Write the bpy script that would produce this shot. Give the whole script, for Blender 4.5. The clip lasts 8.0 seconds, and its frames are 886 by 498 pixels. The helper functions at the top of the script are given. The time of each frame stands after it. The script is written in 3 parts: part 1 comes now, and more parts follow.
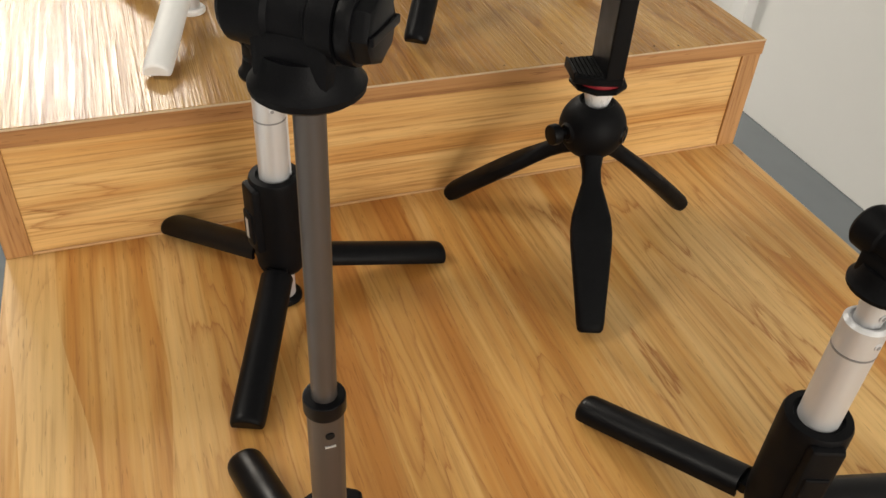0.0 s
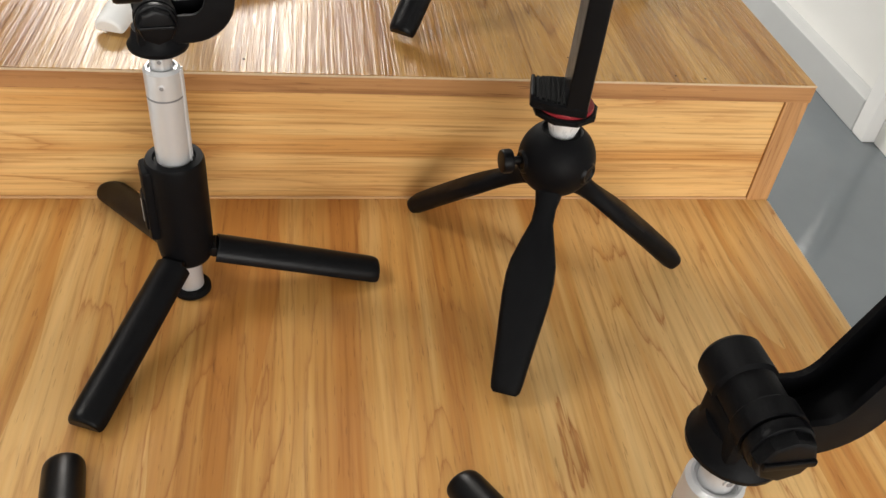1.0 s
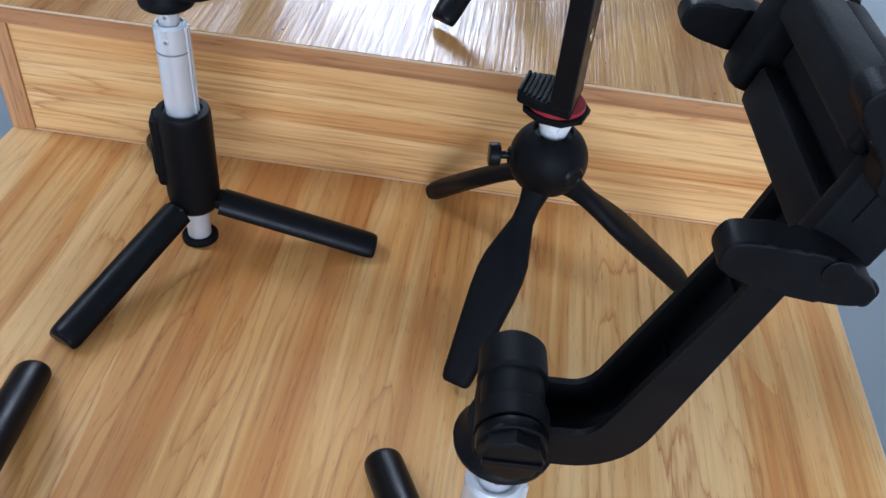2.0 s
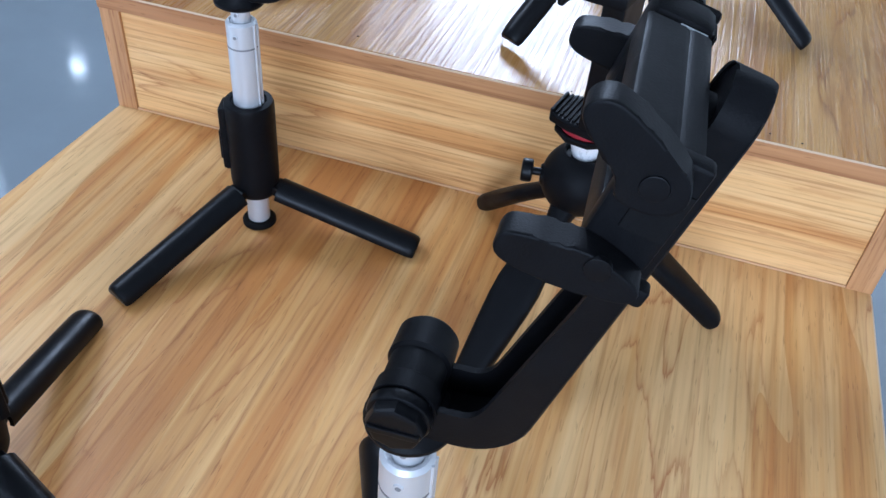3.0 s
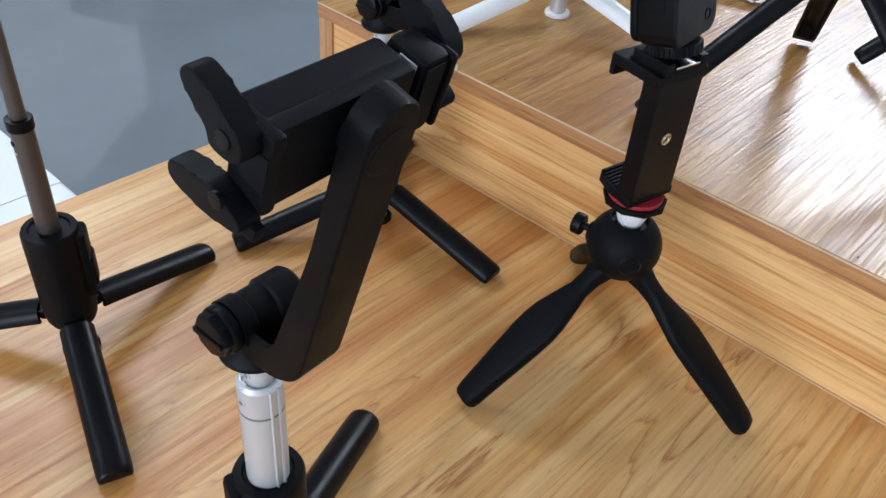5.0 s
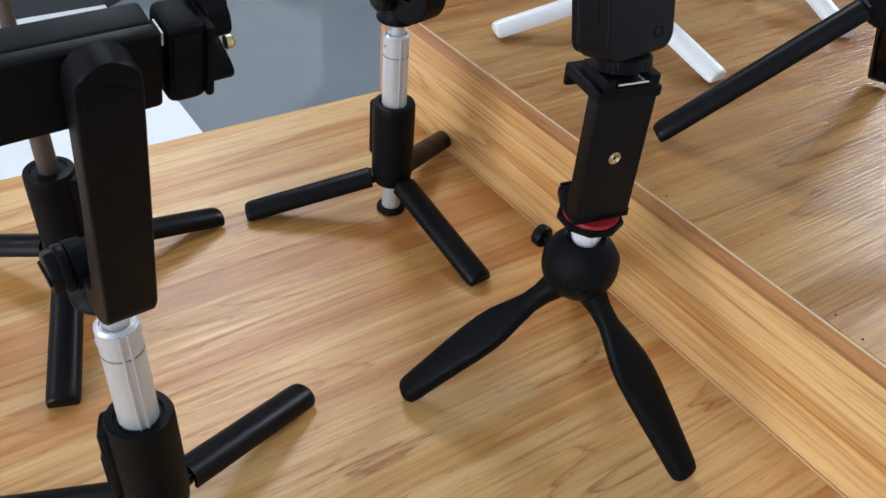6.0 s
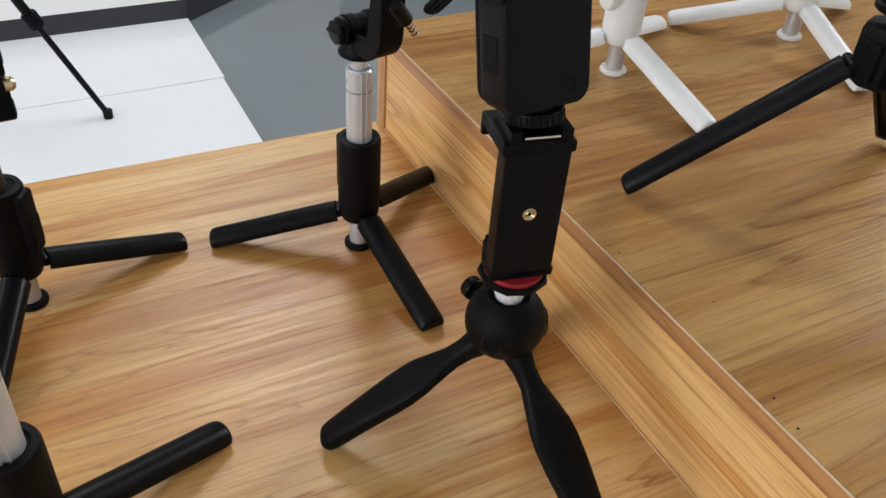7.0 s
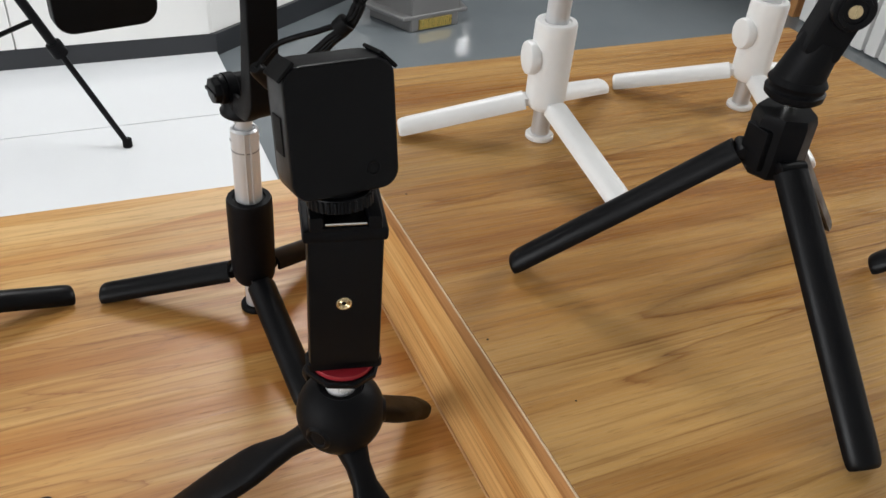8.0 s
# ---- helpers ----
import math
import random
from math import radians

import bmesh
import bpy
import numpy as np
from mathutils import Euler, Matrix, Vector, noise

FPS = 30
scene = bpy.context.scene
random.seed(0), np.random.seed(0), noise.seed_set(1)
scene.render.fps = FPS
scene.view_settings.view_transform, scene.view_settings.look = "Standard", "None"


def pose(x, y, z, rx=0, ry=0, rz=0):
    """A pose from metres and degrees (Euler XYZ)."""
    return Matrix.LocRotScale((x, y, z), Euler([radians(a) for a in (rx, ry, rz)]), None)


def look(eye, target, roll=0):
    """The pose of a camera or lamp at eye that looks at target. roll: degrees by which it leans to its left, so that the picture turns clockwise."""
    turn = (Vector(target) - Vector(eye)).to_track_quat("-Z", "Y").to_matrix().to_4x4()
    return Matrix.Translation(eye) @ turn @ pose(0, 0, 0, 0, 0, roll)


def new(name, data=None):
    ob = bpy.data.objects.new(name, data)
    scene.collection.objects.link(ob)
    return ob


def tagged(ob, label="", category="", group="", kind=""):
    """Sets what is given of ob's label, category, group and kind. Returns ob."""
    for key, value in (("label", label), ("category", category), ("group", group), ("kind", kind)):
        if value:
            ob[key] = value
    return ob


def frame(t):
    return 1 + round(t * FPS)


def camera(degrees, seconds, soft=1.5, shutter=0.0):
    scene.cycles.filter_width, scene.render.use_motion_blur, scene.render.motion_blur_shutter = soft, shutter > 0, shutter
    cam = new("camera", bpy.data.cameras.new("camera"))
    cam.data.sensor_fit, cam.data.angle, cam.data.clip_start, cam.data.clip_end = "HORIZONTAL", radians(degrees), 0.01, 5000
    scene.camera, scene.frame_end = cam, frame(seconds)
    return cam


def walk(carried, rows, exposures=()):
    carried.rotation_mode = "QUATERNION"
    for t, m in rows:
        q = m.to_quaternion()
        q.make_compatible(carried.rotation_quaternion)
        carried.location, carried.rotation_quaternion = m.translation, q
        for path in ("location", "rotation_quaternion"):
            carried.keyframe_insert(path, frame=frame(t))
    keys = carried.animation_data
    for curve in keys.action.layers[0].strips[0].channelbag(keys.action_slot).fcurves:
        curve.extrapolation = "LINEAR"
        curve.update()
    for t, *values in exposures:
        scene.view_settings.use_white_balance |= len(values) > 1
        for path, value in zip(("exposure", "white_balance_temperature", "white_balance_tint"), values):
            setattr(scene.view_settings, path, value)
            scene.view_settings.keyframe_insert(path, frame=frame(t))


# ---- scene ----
cam = camera(55.5, 8.0)
PATH = [
    (0, (-0.358, -0.383, 0.286), (0.228, 1.062, -0.966), 3.9),
    (0.5, (-0.304, -0.358, 0.272), (0.16, 1.106, -1.009), 6.0),
    (1, (-0.257, -0.357, 0.276), (0.043, 1.133, -1.024), 7.0),
    (1.5, (-0.217, -0.359, 0.276), (-0.114, 1.141, -1.043), 6.8),
    (2.8, (-0.137, -0.371, 0.286), (-0.461, 1.096, -1.034), 5.4),
    (3, (-0.133, -0.371, 0.287), (-0.513, 1.091, -1.024), 5.3),
    (3.5, (-0.112, -0.373, 0.291), (-0.629, 1.063, -1.001), 5.3),
    (4, (-0.082, -0.384, 0.299), (-0.741, 1.01, -0.974), 5.5),
    (4.2, (-0.076, -0.386, 0.3), (-0.793, 0.985, -0.968), 5.3),
    (5.5, (0.016, -0.315, 0.306), (-1.138, 0.733, -0.946), 5.2),
    (6, (0.04, -0.284, 0.307), (-1.211, 0.635, -0.954), 4.9),
    (6.5, (0.054, -0.244, 0.309), (-1.266, 0.592, -0.94), 4.7),
    (7, (0.056, -0.218, 0.31), (-1.315, 0.558, -0.922), 4.5),
    (7.5, (0.052, -0.188, 0.313), (-1.359, 0.56, -0.892), 5.0),
    (8, (0.061, -0.135, 0.315), (-1.397, 0.578, -0.854), 5.2),
]
EXPOSURES = [(0, -0.24, 7000, 10), (0.5, -0.12, 6750, 10), (1.0, -0.05, 6600, 10), (1.5, -0.10, 5300, 10), (2.8, 0.12, 4700, 10), (3.5, 0.13, 4580, 10), (4.2, 0.08, 4800, 10), (5.5, -0.08, 5450, 10), (6.5, -0.13, 5450, 10), (7.2, -0.28, 6150, 10), (8.0, -0.16, 6150, 10)]
walk(cam, [(t, look(eye, target, roll)) for t, eye, target, roll in PATH], EXPOSURES)

# ---- light ----
FLOOR_Z, CEIL_Z = -0.90, 1.95
world = bpy.data.worlds.new("world")
world.use_nodes = True
scene.world = world
wn = world.node_tree.nodes
sky = wn.new("ShaderNodeTexSky")
sky.sky_type, sky.sun_disc, sky.sun_elevation, sky.sun_rotation = "NISHITA", False, radians(40), radians(-70)
wn["Background"].inputs["Strength"].default_value = 0.10
world.node_tree.links.new(sky.outputs["Color"], wn["Background"].inputs["Color"])


def area_lamp(eye, target, sx, sy, watts, colour):
    d = bpy.data.lights.new("lamp", "AREA")
    d.shape, d.size, d.size_y, d.energy, d.color = "RECTANGLE", sx, sy, watts, colour
    ob = new("lamp", d)
    ob.matrix_world = look(eye, target)
    return ob


# ceiling panels: x, y, half width, half depth, watts
# none in view: two follow shelf glare and shadows, the third is added fill
PANELS = [(-0.86, 3.72, 0.56, 0.68, 156.0), (-2.2, 0.35, 0.6, 0.3, 21.0), (-2.4, -2.4, 0.6, 0.3, 8.0)]
for px, py, hw, hd, watts in PANELS:
    area_lamp((px, py, CEIL_Z - 0.035), (px, py, 0), 2 * hw - 0.06, 2 * hd - 0.06, watts, (1.0, 0.96, 0.90))
# added fill lamp in an unseen opening behind the camera, to brighten the riser
area_lamp((0.2, -3.42, 0.65), (0.0, 0.0, 0.1), 2.0, 1.4, 82.0, (1.0, 0.97, 0.93))

# ---- materials ----
def material(name, colour, rough=0.5, metal=0.0, spec=0.5):
    m = bpy.data.materials.new(name)
    m.use_nodes = True
    b = m.node_tree.nodes["Principled BSDF"]
    b.inputs["Base Color"].default_value = (*colour, 1)
    b.inputs["Roughness"].default_value = rough
    b.inputs["Metallic"].default_value = metal
    b.inputs["Specular IOR Level"].default_value = spec
    return m, m.node_tree.nodes, m.node_tree.links, b


def ramp(nodes, stops):
    r = nodes.new("ShaderNodeValToRGB")
    e = r.color_ramp.elements
    while len(e) < len(stops):
        e.new(0.5)
    for k, (p, c) in zip(e, stops):
        k.position, k.color = p, (*c, 1)
    return r


def noise_tex(nodes, links, vec, scale, detail=4.0, rough=0.55, distort=0.0):
    n = nodes.new("ShaderNodeTexNoise")
    n.inputs["Scale"].default_value = scale
    n.inputs["Detail"].default_value = detail
    n.inputs["Roughness"].default_value = rough
    n.inputs["Distortion"].default_value = distort
    links.new(vec, n.inputs["Vector"])
    return n.outputs["Fac"]


def mapped(nodes, links, scale, offset=(0, 0, 0), turn=0.0):
    c = nodes.new("ShaderNodeTexCoord")
    mp = nodes.new("ShaderNodeMapping")
    mp.inputs["Scale"].default_value = scale
    mp.inputs["Location"].default_value = offset
    mp.inputs["Rotation"].default_value = (0, 0, turn)
    links.new(c.outputs["Object"], mp.inputs["Vector"])
    return mp.outputs["Vector"]


def math_node(nodes, links, op, a, b):
    n = nodes.new("ShaderNodeMath")
    n.operation = op
    for k, v in enumerate((a, b)):
        if isinstance(v, (int, float)):
            n.inputs[k].default_value = v
        else:
            links.new(v, n.inputs[k])
    return n.outputs[0]


def mix_col(nodes, links, fac, a, b, blend="MIX"):
    n = nodes.new("ShaderNodeMix")
    n.data_type, n.blend_type = "RGBA", blend
    for k, v in ((0, fac), (6, a), (7, b)):
        if isinstance(v, (int, float)):
            n.inputs[k].default_value = v
        elif isinstance(v, tuple):
            n.inputs[k].default_value = (*v, 1)
        else:
            links.new(v, n.inputs[k])
    return n.outputs[2]


def set_bump(nodes, links, b, height, strength, distance):
    u = nodes.new("ShaderNodeBump")
    u.inputs["Strength"].default_value = strength
    u.inputs["Distance"].default_value = distance
    links.new(height, u.inputs["Height"])
    links.new(u.outputs["Normal"], b.inputs["Normal"])


def wood(name, axis, light, mid, deep, dark, rough, relief, seed=0.0, spec=0.5, lines=1.0, staves=0.0, ridge=420.0, fine=0.85, pore=0.6, arch=1.5, turns=11.0, broad=38.0, drift=0.0, waver=0.05):
    """Laminate with broad bands, sparse dark growth lines and short pores along the axis."""
    m, n, l, b = material(name, mid, rough, 0.0, spec)

    def along(long, cross, off):
        sc = {"x": (long, cross, cross), "y": (cross, long, cross), "z": (cross, cross, long)}[axis]
        return mapped(n, l, sc, off)

    band = noise_tex(n, l, along(1.7, 40.0, (seed, seed * 1.7, seed * 0.6)), 1.0, 3.0, 0.55, 0.5)
    plank = noise_tex(n, l, along(0.8, 9.0, (seed * 2.0, 4.0, seed)), 1.0, 1.0, 0.4, 0.2)
    field = noise_tex(n, l, along(arch, 21.0, (seed + 3, seed, 2.0)), 1.0, 2.2, 0.45, 0.25)
    sep = n.new("ShaderNodeSeparateXYZ")
    l.new(mapped(n, l, (1, 1, 1)), sep.inputs["Vector"])
    cross = sep.outputs["X" if axis == "y" else ("X" if axis == "z" else "Z")]
    field = math_node(n, l, "ADD", field, math_node(n, l, "MULTIPLY", cross, drift))
    wob = noise_tex(n, l, along(14.0, 160.0, (seed, 1.0, 5.0)), 1.0, 3.0, 0.6)
    field = math_node(n, l, "ADD", field, math_node(n, l, "MULTIPLY", wob, waver))
    rings = math_node(n, l, "FRACT", math_node(n, l, "MULTIPLY", field, turns), 0.0)
    streak = noise_tex(n, l, along(11.0, ridge, (seed, 0, 0)), 1.0, 3.0, 0.55, 0.2)
    pores = noise_tex(n, l, along(70.0, 1000.0, (0, seed, 0)), 1.0, 2.0, 0.5)
    medium = noise_tex(n, l, along(3.2, 150.0, (seed, 7.0, seed)), 1.0, 3.0, 0.6, 0.3)
    tone = math_node(n, l, "ADD", math_node(n, l, "ADD", math_node(n, l, "MULTIPLY", band, 0.52), math_node(n, l, "MULTIPLY", plank, 0.20)), math_node(n, l, "MULTIPLY", medium, 0.28))
    if staves:
        # glued staves of unequal tone with straight joints
        bend = noise_tex(n, l, along(2.0, 12.0, (seed, 2.0, 9.0)), 1.0, 2.0)
        run = math_node(n, l, "ADD", math_node(n, l, "MULTIPLY", cross, broad), math_node(n, l, "MULTIPLY", bend, 2.6))
        cell = n.new("ShaderNodeTexWhiteNoise")
        cell.noise_dimensions = "1D"
        l.new(math_node(n, l, "FLOOR", run, 0.0), cell.inputs["W"])
        shift = math_node(n, l, "MULTIPLY", math_node(n, l, "SUBTRACT", cell.outputs["Value"], 0.5), staves)
        tone = math_node(n, l, "ADD", tone, shift)
    base = ramp(n, [(0.38, light), (0.46, tuple(0.6 * p + 0.4 * q for p, q in zip(light, mid))), (0.53, mid), (0.62, deep)])
    l.new(tone, base.inputs["Fac"])
    ring = ramp(n, [(0.0, (0.55, 0.55, 0.55)), (0.07, (0.10, 0.10, 0.10)), (0.30, (0, 0, 0)), (0.72, (0.10, 0.10, 0.10)), (0.90, (0.42, 0.42, 0.42)), (0.985, (1, 1, 1))])
    l.new(rings, ring.inputs["Fac"])
    gate = ramp(n, [(0.40, (0.12, 0.12, 0.12)), (0.60, (0.85 * lines,) * 3)])
    l.new(noise_tex(n, l, along(3.0, 26.0, (seed + 5, 3, 1)), 1.0, 2.0), gate.inputs["Fac"])
    fac = math_node(n, l, "MULTIPLY", ring.outputs["Color"], gate.outputs["Color"])
    c1 = mix_col(n, l, fac, base.outputs["Color"], dark)
    st = ramp(n, [(0.34, (0.66, 0.56, 0.44)), (0.43, (0.90, 0.86, 0.80)), (0.50, (1.0, 1.0, 1.0)), (0.66, (1.10, 1.10, 1.09))])
    l.new(streak, st.inputs["Fac"])
    c2 = mix_col(n, l, fine, c1, st.outputs["Color"], "MULTIPLY")
    pr = ramp(n, [(0.30, (0.42, 0.32, 0.22)), (0.36, (1, 1, 1))])
    l.new(pores, pr.inputs["Fac"])
    c3 = mix_col(n, l, pore, c2, pr.outputs["Color"], "MULTIPLY")
    l.new(c3, b.inputs["Base Color"])
    rr = ramp(n, [(0.3, (rough + 0.08,) * 3), (0.7, (rough - 0.06,) * 3)])
    l.new(streak, rr.inputs["Fac"])
    l.new(rr.outputs["Color"], b.inputs["Roughness"])
    crest = ramp(n, [(0.40, (0, 0, 0)), (0.56, (1, 1, 1))])
    l.new(streak, crest.inputs["Fac"])
    h = math_node(n, l, "ADD", math_node(n, l, "MULTIPLY", crest.outputs["Color"], 0.35), math_node(n, l, "MULTIPLY", pores, 0.4))
    set_bump(n, l, b, h, relief, 0.0006)
    return m


def plastic(name, colour, rough, grain=0.12, scale=2500.0, spec=0.5):
    m, n, l, b = material(name, colour, rough, 0.0, spec)
    v = mapped(n, l, (1, 1, 1))
    big = noise_tex(n, l, v, 60.0, 3.0)
    r = ramp(n, [(0.3, (max(rough - 0.07, 0.05),) * 3), (0.7, (min(rough + 0.09, 1),) * 3)])
    l.new(big, r.inputs["Fac"])
    l.new(r.outputs["Color"], b.inputs["Roughness"])
    c = ramp(n, [(0.35, colour), (0.75, tuple(min(1, k * (1.12 if k < 0.3 else 1.03) + 0.001) for k in colour))])
    l.new(noise_tex(n, l, v, 140.0, 4.0), c.inputs["Fac"])
    l.new(c.outputs["Color"], b.inputs["Base Color"])
    set_bump(n, l, b, noise_tex(n, l, v, scale, 2.0), grain, 0.0002)
    return m


def metal(name, colour, rough, metallic=1.0):
    m, n, l, b = material(name, colour, rough, metallic)
    v = mapped(n, l, (900, 900, 25))
    r = ramp(n, [(0.3, (rough - 0.06,) * 3), (0.7, (rough + 0.08,) * 3)])
    l.new(noise_tex(n, l, v, 1.0, 3.0), r.inputs["Fac"])
    l.new(r.outputs["Color"], b.inputs["Roughness"])
    return m


wood_low = wood("oak_laminate_shelf", "y", (0.71, 0.46, 0.19), (0.59, 0.315, 0.092), (0.475, 0.200, 0.044), (0.38, 0.148, 0.034), 0.38, 0.20, 1.3, lines=1.05, staves=0.20, fine=0.60, pore=0.45, arch=3.4, ridge=360.0, turns=11.0, broad=30.0, drift=3.2, waver=0.11)
wood_riser = wood("oak_laminate_riser", "x", (0.75, 0.49, 0.21), (0.68, 0.41, 0.155), (0.56, 0.280, 0.082), (0.36, 0.140, 0.036), 0.42, 0.2, 4.1, ridge=560.0, fine=0.85, pore=0.25, lines=0.95, waver=0.09)
wood_band = wood("oak_edge_band", "x", (0.47, 0.25, 0.10), (0.41, 0.20, 0.072), (0.35, 0.155, 0.05), (0.20, 0.075, 0.022), 0.45, 0.2, 7.7, 0.5, 0.7)
wood_band_up = wood("oak_edge_band_upright", "z", (0.50, 0.27, 0.11), (0.44, 0.22, 0.08), (0.38, 0.17, 0.055), (0.24, 0.095, 0.03), 0.45, 0.2, 2.7, 0.5, 0.7)
wood_top = wood("oak_laminate_top", "y", (0.48, 0.285, 0.100), (0.38, 0.195, 0.057), (0.29, 0.126, 0.031), (0.19, 0.072, 0.016), 0.275, 0.40, 9.4, 0.23, ridge=480.0, fine=0.75, pore=0.4, staves=0.05)
black_matt = plastic("black_matt_plastic", (0.0027, 0.0028, 0.0036), 0.50, 0.25, 2500.0, 0.10)
black_satin = plastic("black_satin_plastic", (0.0024, 0.0025, 0.0033), 0.36, 0.12, 2500.0, 0.14)
black_rubber = plastic("black_rubber", (0.0030, 0.0030, 0.0034), 0.62, 0.35, 2500.0, 0.12)
white_plastic = plastic("white_plastic", (0.80, 0.80, 0.795), 0.35, 0.04)
red_plastic = plastic("red_plastic", (0.26, 0.010, 0.018), 0.45, 0.1)
silver = metal("anodised_aluminium", (0.60, 0.605, 0.62), 0.34, 0.45)
bright_metal = metal("bright_turned_metal", (0.88, 0.88, 0.89), 0.30, 0.2)
# grey for the dents' painted shade and the tube's joint line
dent_grey = metal("dent_shade_joint_grey", (0.26, 0.26, 0.27), 0.5, 0.5)
silver_dark = metal("grey_aluminium", (0.55, 0.57, 0.58), 0.45, 0.5)
gunmetal = metal("bronze_anodised_tube", (0.11, 0.095, 0.088), 0.38, 0.7)
chrome = metal("chrome", (0.80, 0.79, 0.77), 0.16, 1.0)
brass = metal("brass", (0.70, 0.56, 0.33), 0.28, 1.0)
edge_chip = plastic("pale_worn_edge", (0.58, 0.44, 0.28), 0.85, 0.12, 2500.0, 0.1)
sealant = plastic("tan_sealant", (0.56, 0.33, 0.15), 0.5)


def floor_material(name, colour, rough, blot):
    m, n, l, b = material(name, colour, rough)
    v = mapped(n, l, (1, 1, 1))
    c = ramp(n, [(0.3, tuple(k * (1 - blot) for k in colour)), (0.7, tuple(min(1, k * (1 + blot)) for k in colour))])
    l.new(noise_tex(n, l, v, 2.2, 6.0, 0.6), c.inputs["Fac"])
    l.new(c.outputs["Color"], b.inputs["Base Color"])
    r = ramp(n, [(0.35, (rough,) * 3), (0.7, (rough + 0.08,) * 3)])
    l.new(noise_tex(n, l, v, 9.0, 5.0), r.inputs["Fac"])
    l.new(r.outputs["Color"], b.inputs["Roughness"])
    return m


grey_floor = floor_material("grey_epoxy_floor", (0.14, 0.158, 0.17), 0.05, 0.08)
white_tile = floor_material("white_glazed_tile", (0.66, 0.68, 0.70), 0.10, 0.02)
grout = floor_material("pale_grout", (0.55, 0.56, 0.57), 0.7, 0.05)
white_wall = floor_material("white_painted_wall", (0.76, 0.76, 0.74), 0.55, 0.02)
white_gloss = floor_material("white_lacquer", (0.82, 0.82, 0.81), 0.12, 0.01)
dark_skirt = floor_material("charcoal_skirting", (0.020, 0.022, 0.026), 0.35, 0.1)
grey_skirt = floor_material("grey_skirting", (0.50, 0.51, 0.51), 0.4, 0.04)
panel_glow, _n, _l, _b = material("lit_diffuser", (0.9, 0.9, 0.9), 0.5)
_b.inputs["Emission Color"].default_value = (1.0, 0.96, 0.90, 1)
_b.inputs["Emission Strength"].default_value = 8.0
spot_glow, _n, _l, _b = material("lit_spot_lens", (0.9, 0.9, 0.9), 0.5)
_b.inputs["Emission Color"].default_value = (1.0, 0.97, 0.92, 1)
_b.inputs["Emission Strength"].default_value = 60.0
gold_foil = metal("gold_foil", (0.75, 0.55, 0.16), 0.3, 1.0)
grey_board = floor_material("grey_board", (0.13, 0.13, 0.13), 0.4, 0.1)


# ---- mesh helpers ----
def part(name, bm, mat, parent=None, label="", smooth=38):
    bmesh.ops.recalc_face_normals(bm, faces=bm.faces)
    bm.normal_update()
    # area-weighted normals: broad faces stay flat, eased edges stay soft
    lim = math.cos(radians(smooth))
    size = {f: f.calc_area() for f in bm.faces}
    normals = []
    for f in bm.faces:
        for v in f.verts:
            total = Vector((0, 0, 0))
            for g in v.link_faces:
                if g is f or g.normal.dot(f.normal) > lim:
                    total += g.normal * size[g]
            normals.append(total.normalized() if total.length > 1e-16 else f.normal.copy())
    me = bpy.data.meshes.new(name)
    bm.to_mesh(me)
    bm.free()
    me.materials.append(mat)
    me.shade_smooth()
    me.normals_split_custom_set(normals)
    ob = new(name, me)
    if parent is not None:
        ob.parent = parent
    if label:
        tagged(ob, label)
    return ob


def thing(name, m, label, category, group=""):
    ob = new(name)
    ob.empty_display_size = 0.02
    ob.matrix_world = m
    return tagged(ob, label, category, group)


def box(lo, hi, bevel=0.0, seg=2):
    bm = bmesh.new()
    bmesh.ops.create_cube(bm, size=1)
    lo, hi = Vector(lo), Vector(hi)
    for v in bm.verts:
        v.co = Vector([lo[k] + (v.co[k] + 0.5) * (hi[k] - lo[k]) for k in range(3)])
    if bevel:
        bmesh.ops.bevel(bm, geom=bm.edges[:], offset=bevel, segments=seg, affect="EDGES", profile=0.5)
    return bm


def lathe(profile, n=32, centre=(0, 0)):
    bm = bmesh.new()
    rings = []
    for r, z in profile:
        if r < 1e-6:
            rings.append([bm.verts.new((centre[0], centre[1], z))])
        else:
            rings.append([bm.verts.new((centre[0] + r * math.cos(2 * math.pi * k / n), centre[1] + r * math.sin(2 * math.pi * k / n), z)) for k in range(n)])
    for a, b in zip(rings, rings[1:]):
        for k in range(n):
            q = [a[k % len(a)], a[(k + 1) % len(a)], b[(k + 1) % len(b)], b[k % len(b)]]
            q = list(dict.fromkeys(q))
            if len(q) > 2:
                bm.faces.new(q)
    return bm


def rounded(r, z0, z1, e=0.001, inner=0.0):
    """Profile of a cylinder with eased rims."""
    p = [(inner, z0), (r - e, z0), (r - 0.3 * e, z0 + 0.3 * e), (r, z0 + e), (r, z1 - e), (r - 0.3 * e, z1 - 0.3 * e), (r - e, z1), (inner, z1)]
    return p


def loft(sections, closed=True, caps=True):
    """Skin over sections of points, all of one count."""
    bm = bmesh.new()
    rows = [[bm.verts.new(p) for p in s] for s in sections]
    n = len(rows[0])
    for a, b in zip(rows, rows[1:]):
        for k in range(n if closed else n - 1):
            bm.faces.new((a[k], a[(k + 1) % n], b[(k + 1) % n], b[k]))
    if caps:
        bm.faces.new(rows[0])
        bm.faces.new(rows[-1])
    return bm


def joined(*bms):
    out = bmesh.new()
    for b in bms:
        me = bpy.data.meshes.new("tmp")
        b.to_mesh(me)
        b.free()
        out.from_mesh(me)
        bpy.data.meshes.remove(me)
    return out


def moved(bm, m):
    bmesh.ops.transform(bm, matrix=m, verts=bm.verts)
    return bm


